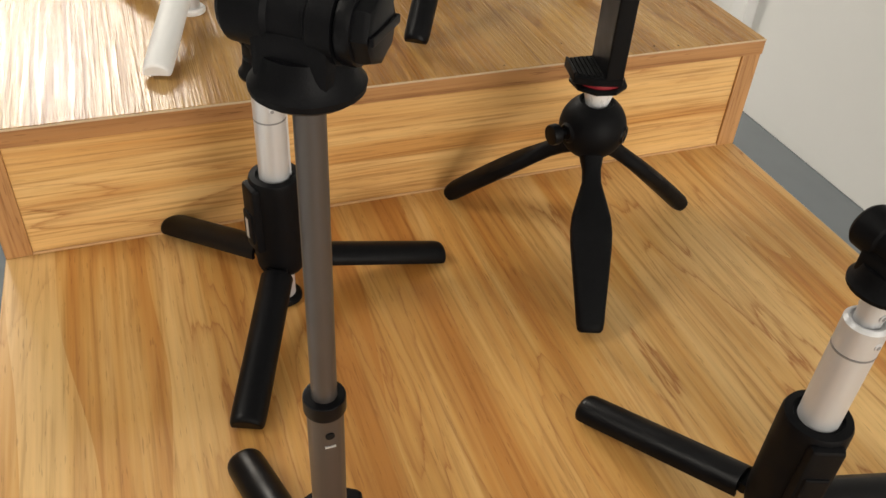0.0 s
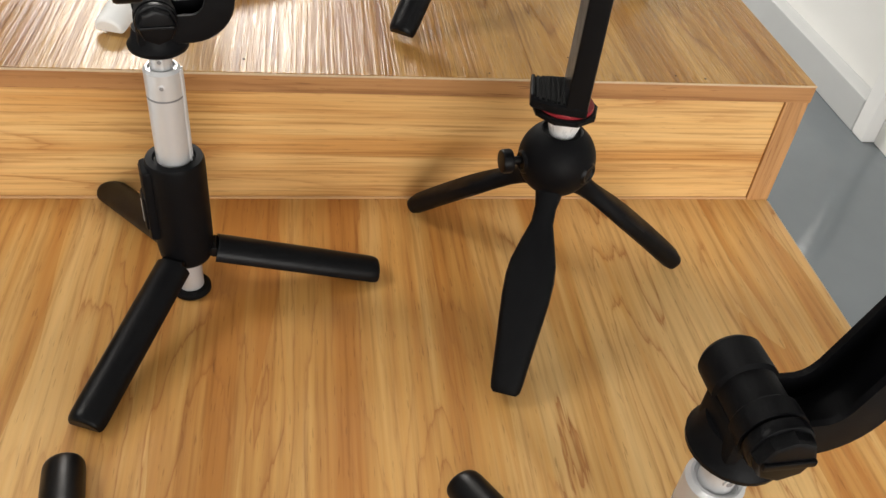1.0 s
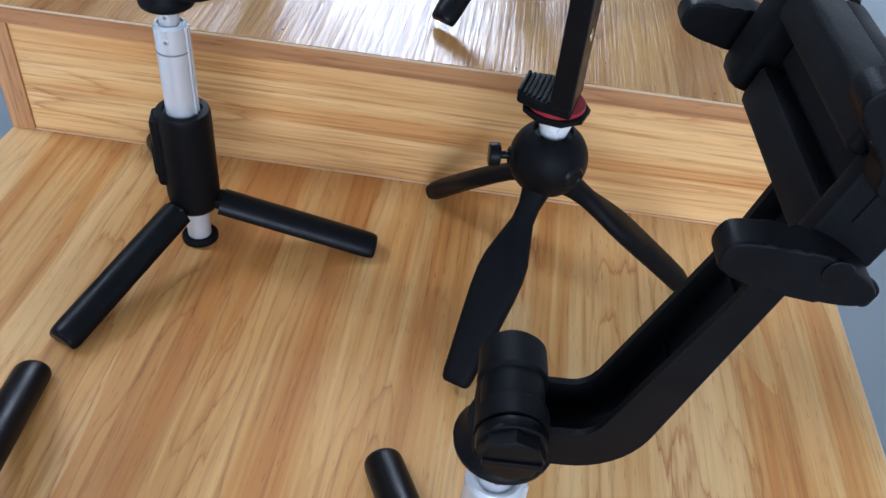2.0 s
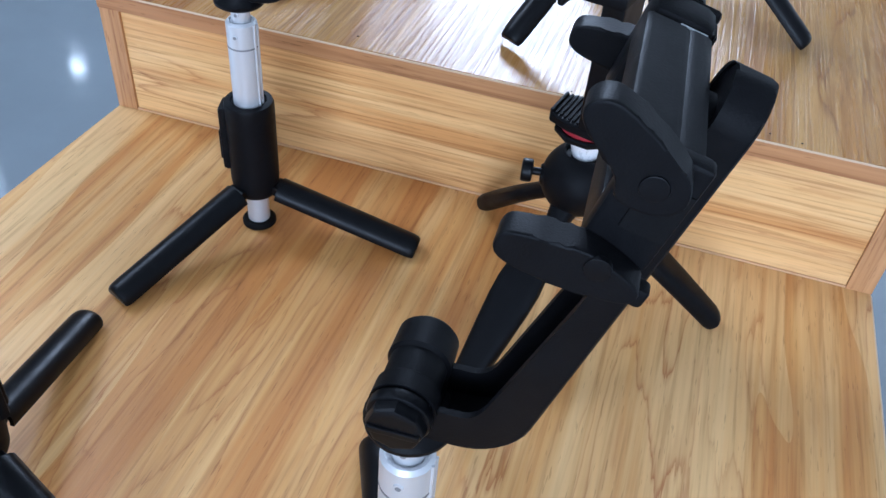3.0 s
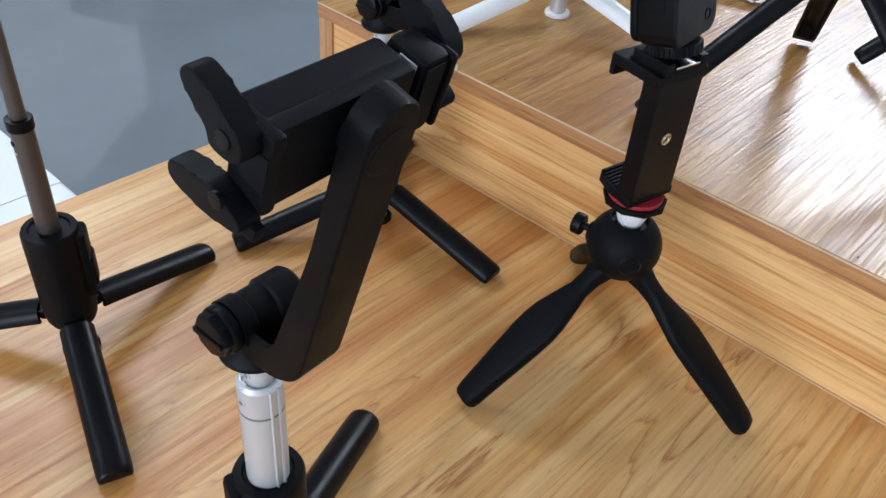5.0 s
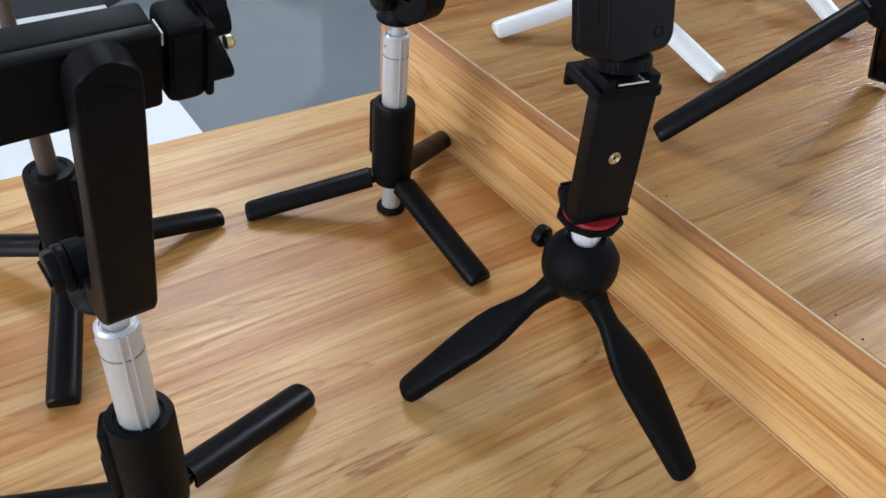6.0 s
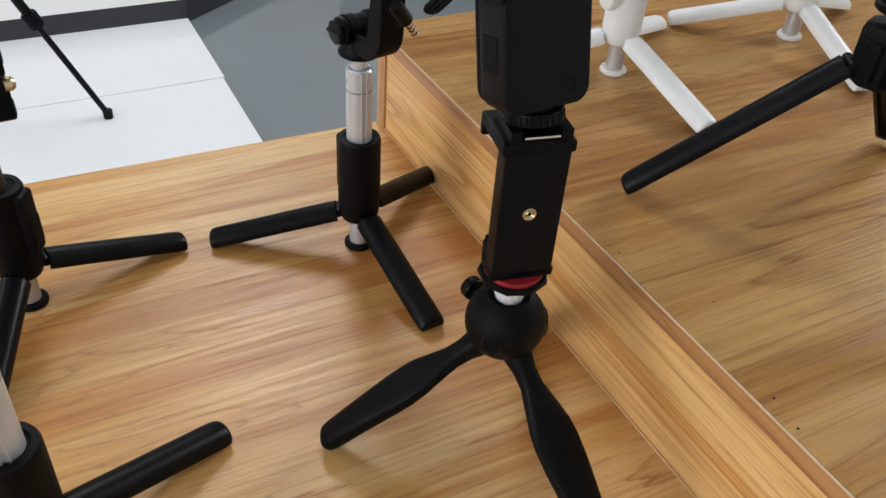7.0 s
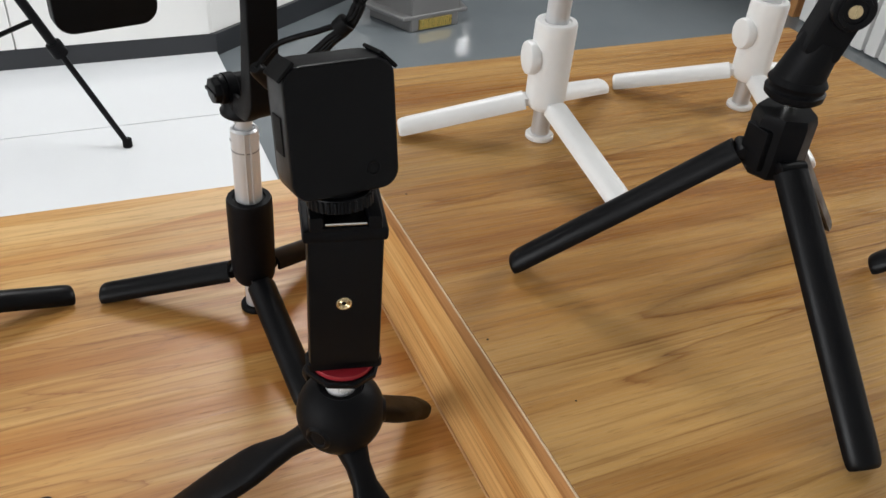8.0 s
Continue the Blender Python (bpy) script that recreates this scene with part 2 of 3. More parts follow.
def prism(outline, y0, y1, bevel=0.0):
    """An outline in x and z, drawn out along y."""
    bm = bmesh.new()
    a = [bm.verts.new((x, y0, z)) for x, z in outline]
    f = bm.faces.new(a)
    ext = bmesh.ops.extrude_face_region(bm, geom=[f])
    for v in ext["geom"]:
        if isinstance(v, bmesh.types.BMVert):
            v.co.y = y1
    if bevel:
        flat = [e for e in bm.edges if abs(e.verts[0].co.y - e.verts[1].co.y) < 1e-7]
        bmesh.ops.bevel(bm, geom=flat, offset=bevel, segments=2, affect="EDGES", profile=0.5)
    return bm


def tube(points, r, n=10):
    pts = [Vector(p) for p in points]
    rows = []
    for k, p in enumerate(pts):
        d = (pts[min(k + 1, len(pts) - 1)] - pts[max(k - 1, 0)]).normalized()
        u = d.cross(Vector((0.13, 0.27, 0.95))).normalized()
        v = d.cross(u)
        rows.append([p + r * (math.cos(2 * math.pi * j / n) * u + math.sin(2 * math.pi * j / n) * v) for j in range(n)])
    return loft(rows)


def smooth_path(points, steps=8):
    pts = [Vector(p) for p in points]
    out = []
    for k in range(len(pts) - 1):
        p0, p1, p2, p3 = pts[max(k - 1, 0)], pts[k], pts[k + 1], pts[min(k + 2, len(pts) - 1)]
        for j in range(steps):
            t = j / steps
            out.append(0.5 * ((2 * p1) + (p2 - p0) * t + (2 * p0 - 5 * p1 + 4 * p2 - p3) * t * t + (3 * p1 - p0 - 3 * p2 + p3) * t ** 3))
    return out + [pts[-1]]


def footprint(points, z0, z1, bevel=0.0):
    bm = bmesh.new()
    f = bm.faces.new([bm.verts.new((x, y, z0)) for x, y in points])
    for g in bmesh.ops.extrude_face_region(bm, geom=[f])["geom"]:
        if isinstance(g, bmesh.types.BMVert):
            g.co.z = z1
    if bevel:
        bmesh.ops.bevel(bm, geom=bm.edges[:], offset=bevel, segments=1, affect="EDGES")
    return bm


# ---- structure ----
TOP = 0.0750
LEFT, RIGHT, BACK, FRONT = -0.4430, 0.0, 0.413, -0.52


def structure(name, bm, mat, label, category):
    return tagged(part(name, bm, mat), label, category, kind="structure")


# the stepped display stand
stand = thing("display_stand", pose(0, 0, 0), "stepped oak laminate display stand with two tiers", "display stand")
part("lower_shelf", footprint([(LEFT - 0.012, FRONT), (RIGHT, FRONT), (RIGHT, 0.012), (LEFT, 0.012)], -0.030, 0.0, 0.0006), wood_low, stand, "honey oak laminate lower shelf")
part("riser_panel", box((LEFT + 0.013, 0.0015, 0.0), (RIGHT - 0.013, 0.014, TOP - 0.0105), 0.0003), wood_riser, stand, "pale oak riser board with horizontal grain")
for x0 in (LEFT, RIGHT - 0.013):
    part("edge_strip", box((x0, 0.0, 0.0), (x0 + 0.013, BACK, TOP - 0.0105), 0.0005), wood_band_up, stand, "brown oak side board")
part("top_panel", box((LEFT, -0.001, TOP - 0.0103), (RIGHT, BACK, TOP - 0.0006), 0.0004), wood_band, stand, "brown oak edge band")
part("upper_shelf", box((LEFT + 0.0006, -0.0004, TOP - 0.0008), (RIGHT - 0.0006, BACK, TOP), 0.0002), wood_top, stand, "glossy brown oak laminate with raised grain")
part("worn_edge", box((LEFT, -0.0013, TOP - 0.0012), (RIGHT, -0.0006, TOP - 0.0002), 0.0002), edge_chip, stand, "thin pale worn front edge")
part("worn_edge", box((RIGHT - 0.0007, FRONT, -0.0011), (RIGHT + 0.0004, -0.0002, -0.0002), 0.0002), edge_chip, stand, "thin pale worn side edge")
part("seam_bead", box((LEFT + 0.013, 0.0003, 0.0), (RIGHT - 0.013, 0.0016, 0.0014), 0.0004), sealant, stand, "tan sealant line along the riser")
for x0 in (LEFT + 0.004, RIGHT - 0.022):
    part("side_panel", box((x0, FRONT + 0.02, FLOOR_Z), (x0 + 0.018, BACK - 0.004, -0.030), 0.0005), wood_band_up, stand)
part("front_panel", box((LEFT + 0.022, FRONT + 0.02, FLOOR_Z), (RIGHT - 0.022, FRONT + 0.038, -0.030), 0.0005), wood_riser, stand)
part("back_panel", box((LEFT + 0.022, BACK - 0.022, FLOOR_Z), (RIGHT - 0.022, BACK - 0.004, TOP - 0.017), 0.0005), wood_riser, stand)

X0, X1, Y0, Y1 = -12.0, 1.28, -3.5, 9.0
structure("floor", box((X0 - 0.2, Y0 - 0.2, FLOOR_Z - 0.1), (X1 + 0.2, Y1 + 0.2, FLOOR_Z)), grey_floor, "shiny grey epoxy shop floor", "floor")
structure("ceiling", box((X0 - 0.2, Y0 - 0.2, CEIL_Z), (X1 + 0.2, Y1 + 0.2, CEIL_Z + 0.1)), white_wall, "plain white painted ceiling", "ceiling")
structure("wall_east", box((X1, Y0, FLOOR_Z), (X1 + 0.15, Y1, CEIL_Z)), white_wall, "white painted wall beside the stand", "wall")
# south wall is unseen; its opening is added for the fill lamp
SX0, SX1, SZ0, SZ1 = -0.8, 1.2, -0.05, 1.35
structure("wall_south", joined(box((X0, Y0 - 0.15, FLOOR_Z), (SX0, Y0, CEIL_Z)), box((SX1, Y0 - 0.15, FLOOR_Z), (X1, Y0, CEIL_Z)), box((SX0, Y0 - 0.15, FLOOR_Z), (SX1, Y0, SZ0)), box((SX0, Y0 - 0.15, SZ1), (SX1, Y0, CEIL_Z))), white_wall, "unseen white wall with an opening added for the fill lamp", "wall")
structure("wall_north", box((X0, Y1, FLOOR_Z), (X1, Y1 + 0.15, CEIL_Z)), white_wall, "plain white painted wall", "wall")
structure("wall_west", box((X0 - 0.15, Y0, FLOOR_Z), (X0, Y1, CEIL_Z)), white_wall, "plain white painted wall", "wall")
for px, py, hw, hd, watts in PANELS:
    lamp = thing("ceiling_light", pose(px, py, CEIL_Z), "white rectangular ceiling light panel, assumed out of view, switched on", "ceiling light", "ceiling lights")
    part("frame", joined(box((-hw, -hd, -0.025), (hw, -hd + 0.02, 0)), box((-hw, hd - 0.02, -0.025), (hw, hd, 0)), box((-hw, -hd + 0.02, -0.025), (-hw + 0.02, hd - 0.02, 0)), box((hw - 0.02, -hd + 0.02, -0.025), (hw, hd - 0.02, 0))), white_gloss, lamp)
    part("diffuser", box((-hw + 0.02, -hd + 0.02, -0.015), (hw - 0.02, hd - 0.02, -0.002)), panel_glow, lamp)
for px, py in ((-5.2, 5.26), (-9.05, 3.22), (-8.94, 4.28), (-4.7, 3.5)):
    spot = thing("downlight", pose(px, py, CEIL_Z), "small round recessed downlight, switched on", "downlight", "downlights")
    part("ring", lathe([(0.055, -0.004), (0.075, -0.004), (0.080, 0.0), (0.055, 0.0)], 28), white_gloss, spot)
    part("lens", lathe([(0, -0.003), (0.054, -0.003), (0.054, 0.0), (0, 0.0)], 24), spot_glow, spot)

# white tiled strip in front of the cabinet
TILE = 0.515
bed = structure("tile_bed", box((-2.79, -2.8, FLOOR_Z), (-1.25, 0.300, FLOOR_Z + 0.004)), grout, "pale grout bed under the white tiles", "floor")
tile_mesh = None
for i in range(3):
    for j in range(4):
        if tile_mesh is None:
            first = part("tile", box((0.002, -0.776, 0), (TILE - 0.002, -0.002, 0.011), 0.0015), white_tile, bed)
            tile_mesh = first.data
            ob = first
        else:
            ob = new("tile", tile_mesh)
            ob.parent = bed
        ob.location = (-2.79 + TILE * i, 0.304 - 0.006 * ((i * 7 + j) % 3) - 0.778 * j, FLOOR_Z + 0.003)

# low white cabinet with a black kick strip; its end runs off at a slant
foot = [(-3.0, -2.8), (-3.0, 0.32), (-3.9, 1.58), (-3.9, -2.8)]


cab = thing("display_cabinet", pose(0.265, -0.016, 0), "low glossy white display cabinet with a black kick strip", "cabinet")
part("carcass", footprint([(-3.012, -2.79), (-3.012, 0.312), (-3.89, 1.54), (-3.89, -2.79)], FLOOR_Z + 0.07, 0.10, 0.002), white_gloss, cab)
part("kick_strip", footprint(foot, FLOOR_Z, FLOOR_Z + 0.078, 0.001), dark_skirt, cab, "charcoal black kick strip")
for k in range(5):
    y1 = 0.30 - 0.60 * k
    part("door", box((-3.012, y1 - 0.596, FLOOR_Z + 0.080), (-2.998, y1, 0.09), 0.0015), white_gloss, cab)

# far pedestal with a gold strip
ped = thing("pedestal", pose(-2.86, 1.13, FLOOR_Z, 0, 0, 12), "low grey pedestal with a gold strip on its front", "pedestal")
part("plinth", footprint([(-0.16, -0.16), (0.06, -0.11), (0.06, 0.11), (-0.16, 0.16)], 0.0, 0.16, 0.004), grey_board, ped)
part("gold_strip", box((0.060, -0.075, 0.008), (0.066, 0.075, 0.046), 0.001), gold_foil, ped, "shiny gold strip")
part("ledge", footprint([(-0.20, -0.22), (0.064, -0.15), (0.064, 0.15), (-0.20, 0.22)], 0.050, 0.065, 0.003), grey_board, ped)

# white slatted counter far behind the stand, with a timber end post
counter = thing("counter", pose(-2.56, 2.74, FLOOR_Z), "white counter with upright slats and a timber end post", "counter")
part("carcass", box((0.0, 0.03, 0.0), (1.50, 0.45, 0.86), 0.004), white_gloss, counter)
part("worktop", box((-0.02, 0.0, 0.862), (1.52, 0.47, 0.90), 0.004), white_gloss, counter)
part("end_post", box((-0.062, 0.0, 0.0), (-0.022, 0.05, 0.86), 0.003), wood_band_up, counter, "brown timber end post")
slat = part("slat", box((0.0, 0.0, 0.0), (0.058, 0.0285, 0.85), 0.006), white_gloss, counter)
slat.location = (0.012, 0, 0.006)
for k in range(1, 20):
    ob = new("slat", slat.data)
    ob.parent = counter
    ob.location = (0.012 + 0.074 * k, 0, 0.006)

# white wall furniture on the east side
structure("baseboard", box((1.225, 1.48, FLOOR_Z), (1.28, Y1, FLOOR_Z + 0.10), 0.004), grey_skirt, "pale grey skirting board", "baseboard")
structure("wall_panel", box((1.262, Y0, FLOOR_Z), (1.28, 1.42, CEIL_Z), 0.004), white_wall, "flat white wall panel", "wall")
structure("trim", box((1.225, 1.42, FLOOR_Z), (1.28, 1.478, CEIL_Z), 0.006), white_gloss, "white door casing", "trim")


# ---- folding legs and sticks ----
def channel_leg(r0, z0, r1, z1, az, half=0.0072, thick=0.0016, arc=(-8, 188)):
    """A hollow half-round leg from the hinge to the foot, rounded off at its tip."""
    a = Vector((r0, 0, z0))
    d = Vector((r1, 0, z1)) - a
    length = d.length
    d.normalize()
    up = Vector((-d.z, 0, d.x))
    side = Vector((0, 1, 0))
    rows = []
    for s, k in ((0, 1), (0.02, 1), (0.5, 1), (0.90, 1), (0.955, 0.985), (0.980, 0.93), (0.993, 0.84), (1.0, 0.70)):
        c = a + d * length * s
        outer, inner = [], []
        for j in range(13):
            t = radians(arc[0] + (arc[1] - arc[0]) * j / 12)
            w = 0.4 + 0.6 * k
            outer.append(c + half * (math.cos(t) * w * side + (math.sin(t) * k * 0.88 - 0.35) * up))
            hi = half - thick
            inner.append(c + hi * (math.cos(t) * w * side + (math.sin(t) * k * 0.80 - 0.45) * up))
        if s > 0.93:
            # closed tip
            inner = [outer[0].lerp(outer[12], j / 12) for j in range(13)]
        rows.append(outer + inner[::-1])
    bm = loft(rows)
    return moved(bm, pose(0, 0, 0, 0, 0, az))


def hinge_pin(r0, z0, az, half):
    bm = lathe(rounded(0.0026, -half, half, 0.0005), 14)
    return moved(bm, pose(0, 0, 0, 0, 0, az) @ pose(r0, 0, z0, 90, 0, 0))


def closed_curve(points, steps=4):
    """A rounded closed outline through the points."""
    n, out = len(points), []
    for k in range(n):
        p0, p1, p2, p3 = (Vector(points[(k + q) % n]) for q in (-1, 0, 1, 2))
        for j in range(steps):
            t = j / steps
            v = 0.5 * (2 * p1 + (p2 - p0) * t + (2 * p0 - 5 * p1 + 4 * p2 - p3) * t * t + (3 * p1 - p0 - 3 * p2 + p3) * t ** 3)
            out.append((v.x, v.y))
    return out


# side views of a jaw's two fingers: across the holder and away from its arm
FINGER_LONG = [(0.0142, 0.0150), (0.0132, 0.0178), (0.0106, 0.0184), (0.0080, 0.0158), (0.0048, 0.0112), (0.0016, 0.0092), (0.0018, 0.0040), (0.0045, 0.0012), (0.0082, 0.0022), (0.0102, 0.0052), (0.0126, 0.0098)]
FINGER_SHORT = [(-0.0086, 0.0124), (-0.0096, 0.0172), (-0.0112, 0.0200), (-0.0148, 0.0196), (-0.0160, 0.0150), (-0.0152, 0.0070), (-0.0144, 0.0022), (-0.0130, -0.0006), (-0.0108, -0.0008), (-0.0092, 0.0020), (-0.0078, 0.0080)]


def phone_clamp(parent, m, mat, label):
    """Empty phone holder: a slotted rail body with a two-fingered jaw at each end."""
    body = part("phone_clamp", moved(box((-0.0122, -0.0224, 0.0002), (0.0086, 0.0145, 0.0050), 0.0014), m), mat, parent, label)
    for u0, u1, top in ((-0.0122, -0.0052, 0.0092), (0.0022, 0.0086, 0.0122)):
        part("rail", moved(box((u0, -0.0224, 0.0040), (u1, 0.0143, top), 0.0013), m), mat, body)
    part("slider", moved(box((-0.0042, -0.0224, 0.0046), (0.0020, 0.0143, 0.0066), 0.0006), m), black_rubber, body)
    block = part("end_block", moved(box((-0.0122, 0.0152, -0.0004), (0.0092, 0.0248, 0.0112), 0.0024), m), mat, body)
    # flat raised plate; the recess's shade is put into its black colour
    part("recess_shade", moved(box((-0.0085, 0.0165, -0.0007), (0.0075, 0.0225, -0.0002), 0.0002), m), black_rubber, block)
    # grey strip fills the gap between the body and the end block
    part("gap_strip", moved(box((0.0046, 0.0146, 0.0012), (0.0080, 0.0151, 0.0060), 0.0001), m), silver_dark, body, "thin grey strip in the gap beside the end block")
    for y0, y1, out in ((-0.0290, -0.0236, -1), (0.0254, 0.0308, 1)):
        head = part("jaw", moved(box((-0.0112, y1 - 0.0070 if out > 0 else y1 - 0.0006, -0.0012), (0.0086, y0 + 0.0006 if out > 0 else y1 + 0.0030, 0.0096), 0.0010), m), mat, body)
        for outline, u in ((FINGER_LONG, 0.0058), (FINGER_SHORT, -0.0096)):
            lift = 0.0058 if out > 0 and u < 0 else 0.0
            part("finger", moved(prism(closed_curve([(a + lift, b) for a, b in outline]), y0, y1, 0.0006), m), mat, head)
            cy = y0 + 0.0003 if out < 0 else y1 - 0.0003
            part("pin", moved(moved(lathe(rounded(0.0020, -0.0006, 0.0006, 0.0002), 16), pose(u, cy, 0.0060, 90, 0, 0)), m), black_satin, head)
        # thin black plate on the jaw stands in for the slot's shade
        part("slot_shade", moved(box((-0.0050, y1 - 0.0009 if out < 0 else y0 + 0.0002, -0.0008), (0.0040, y1 - 0.0003 if out < 0 else y0 + 0.0008, 0.0060), 0.0002), m), black_rubber, head)
    part("lower_stop", moved(box((-0.0150, -0.0272, -0.0030), (-0.0112, -0.0240, 0.0050), 0.0010), m), mat, body)
    part("spring_pin", moved(lathe([(0, 0.0), (0.0016, 0.0), (0.0016, 0.0015), (0.0010, 0.0022), (0, 0.0024)], 14), m @ pose(0, 0.0300, 0.003, -90, 0, 0)), brass, body, "small brass pin")
    return body


def arm_head(parent, zh, az, lean, reach, mat=None, clamp=True):
    """Swivel seat, hinge barrel with its knob, curved channel arm and phone holder."""
    mat = mat or black_matt
    turn = pose(0, 0, 0, 0, 0, az)
    part("swivel_seat", moved(lathe([(0, zh - 0.0148), (0.0095, zh - 0.0148), (0.0108, zh - 0.0138), (0.0110, zh - 0.0125), (0.0095, zh - 0.0105), (0.0085, zh - 0.006), (0, zh - 0.006)], 28), turn), mat, parent)
    fork = joined(box((-0.0072, -0.0078, zh - 0.0120), (0.0068, 0.0078, zh - 0.001), 0.0022), moved(lathe([(0, -0.0138), (0.0062, -0.0138), (0.0072, -0.0126), (0.0074, -0.0046), (0.0066, -0.0038), (0.0066, 0.0030), (0.0074, 0.0038), (0.0075, 0.0084), (0, 0.0084)], 32), pose(0, 0, zh, 90, 0, 0)))
    barrel = part("hinge", moved(fork, turn), mat, parent)
    part("knob", moved(moved(joined(lathe(rounded(0.0072, 0.0085, 0.0118, 0.0008), 28), lathe(rounded(0.0066, 0.0075, 0.0150, 0.0014), 8), box((-0.0058, -0.0009, 0.0146), (0.0058, 0.0009, 0.0157), 0.0004)), pose(0, 0, zh, 90, 0, 0)), turn), black_satin, barrel)
    # arm: a channel swept from under the barrel, round the elbow and up
    s, c = math.sin(radians(lean)), math.cos(radians(lean))
    bend, run = 0.014, 0.0118
    line = [Vector((x, 0, -0.0085)) for x in (-0.001, 0.0035, run)]
    for k in range(1, 9):
        a = radians((90 - lean) * k / 8)
        line.append(Vector((run + bend * math.sin(a), 0, -0.0085 + bend * (1 - math.cos(a)))))
    e0 = line[-1]
    for k in [q / 12 for q in range(1, 12)] + [0.94, 0.96, 0.975, 0.987, 0.995, 1.0]:
        line.append(e0 + Vector((s, 0, c)) * (reach * k))
    rows = []
    n = len(line)
    for k, p in enumerate(line):
        d = (line[min(k + 1, n - 1)] - line[max(k - 1, 0)]).normalized()
        inn = Vector((-d.z, 0, d.x))
        left = (line[-1] - p).length
        w = 0.0072 if left > 0.0072 else math.sqrt(max(0.0072 ** 2 - (0.0072 - left) ** 2, 0.0012 ** 2))
        deep = 0.0088 - 0.0040 * min(1.0, max(0.0, (k / 24 - 0.40) / 0.25))
        hw, th = w, 0.0016
        fl = 0.0012 if left > 0.016 else deep - 0.0005
        prof = [(-hw, -0.0012), (-hw + 0.0008, -0.002), (hw - 0.0008, -0.002), (hw, -0.0012), (hw, deep), (hw - th * w / 0.0072, deep), (hw - th * w / 0.0072, fl), (-hw + th * w / 0.0072, fl), (-hw + th * w / 0.0072, deep), (-hw, deep)]
        rows.append([p + inn * b + Vector((0, a, 0)) + Vector((0, 0, zh)) for a, b in prof])
    arm = part("arm", moved(loft(rows), turn), mat, parent, "curved ribbed support arm", 50)
    for k in range(12, n - 10, 3):
        p = line[k]
        d = (line[k + 1] - line[k - 1]).normalized()
        ang = math.degrees(math.atan2(d.x, d.z))
        part("rib", moved(moved(box((-0.0022, -0.0058, -0.0003), (-0.0008, 0.0058, 0.0003)), pose(p.x, 0, p.z + zh, 0, ang, 0)), turn), mat, arm)
    if clamp:
        e = line[-1]
        u = Vector((s, 0, c))
        nrm = Vector((-c, 0, s))
        o = e + Vector((0, 0, zh)) - u * 0.0120 + nrm * 0.0062
        m = Matrix(((u.x, 0, nrm.x, o.x), (0, 1, 0, o.y), (u.z, 0, nrm.z, o.z), (0, 0, 0, 1)))
        boss = moved(lathe(rounded(0.0062, -0.0085, 0.0015, 0.0006), 24), m)
        part("pivot", moved(boss, turn), mat, arm)
        phone_clamp(parent, turn @ m, black_matt, "black sprung phone holder with open jaws")


def folding_stick(name, x, y, z, legs, label, plastic_mat, leg_mat, tube_mat, group, button_az=200, reach=0.086):
    """Stick on three fold-out legs: foot, inner tube, grip with its button and legs."""
    t = thing(name, pose(x, y, z), label, "selfie stick tripod", group)
    part("foot", lathe([(0, 0), (0.0080, 0), (0.0086, 0.0006), (0.0086, 0.0024), (0.0078, 0.0034), (0, 0.0034)], 28), black_rubber if plastic_mat is black_matt else plastic_mat, t)
    part("inner_tube", lathe(rounded(0.0056, 0.0034, 0.024, 0.0003), 28), tube_mat if tube_mat is not gunmetal else silver_dark, t)
    grip = part("grip", lathe([(0, 0.0205), (0.0085, 0.0205), (0.0102, 0.0215), (0.0112, 0.024), (0.0119, 0.030), (0.0120, 0.067), (0.0119, 0.0720), (0.0113, 0.0735), (0.0086, 0.0738), (0.0080, 0.0728), (0, 0.0726)], 36), plastic_mat, t)
    if plastic_mat is white_plastic:
        b = lathe(rounded(0.0098, 0.009, 0.0160, 0.0022), 32)
        part("button", moved(b, pose(0, 0, 0, 0, 0, button_az) @ pose(0, 0, 0.052, 0, 90, 0)), white_plastic, grip, "round white remote button")
    else:
        b = joined(box((0.0085, -0.0062, 0.036), (0.0142, 0.0062, 0.0715), 0.0022), box((0.0120, -0.0046, 0.041), (0.0152, 0.0046, 0.058), 0.0014))
        part("remote_pocket", moved(b, pose(0, 0, 0, 0, 0, button_az)), plastic_mat, grip, "moulded pocket for the remote button")
    if button_az == 195:
        part("mark", moved(box((0.0150, -0.0012, 0.0440), (0.0154, 0.0012, 0.0545), 0.0001), pose(0, 0, 0, 0, 0, button_az)), silver_dark, grip, "faint grey printed mark")
    for az in legs:
        leg = part("leg", channel_leg(0.0130, 0.0255, reach, 0.0052, az, 0.0076), leg_mat, t)
        part("hinge_pin", hinge_pin(0.0118, 0.0250, az, 0.0048), leg_mat, leg)
    return t, grip


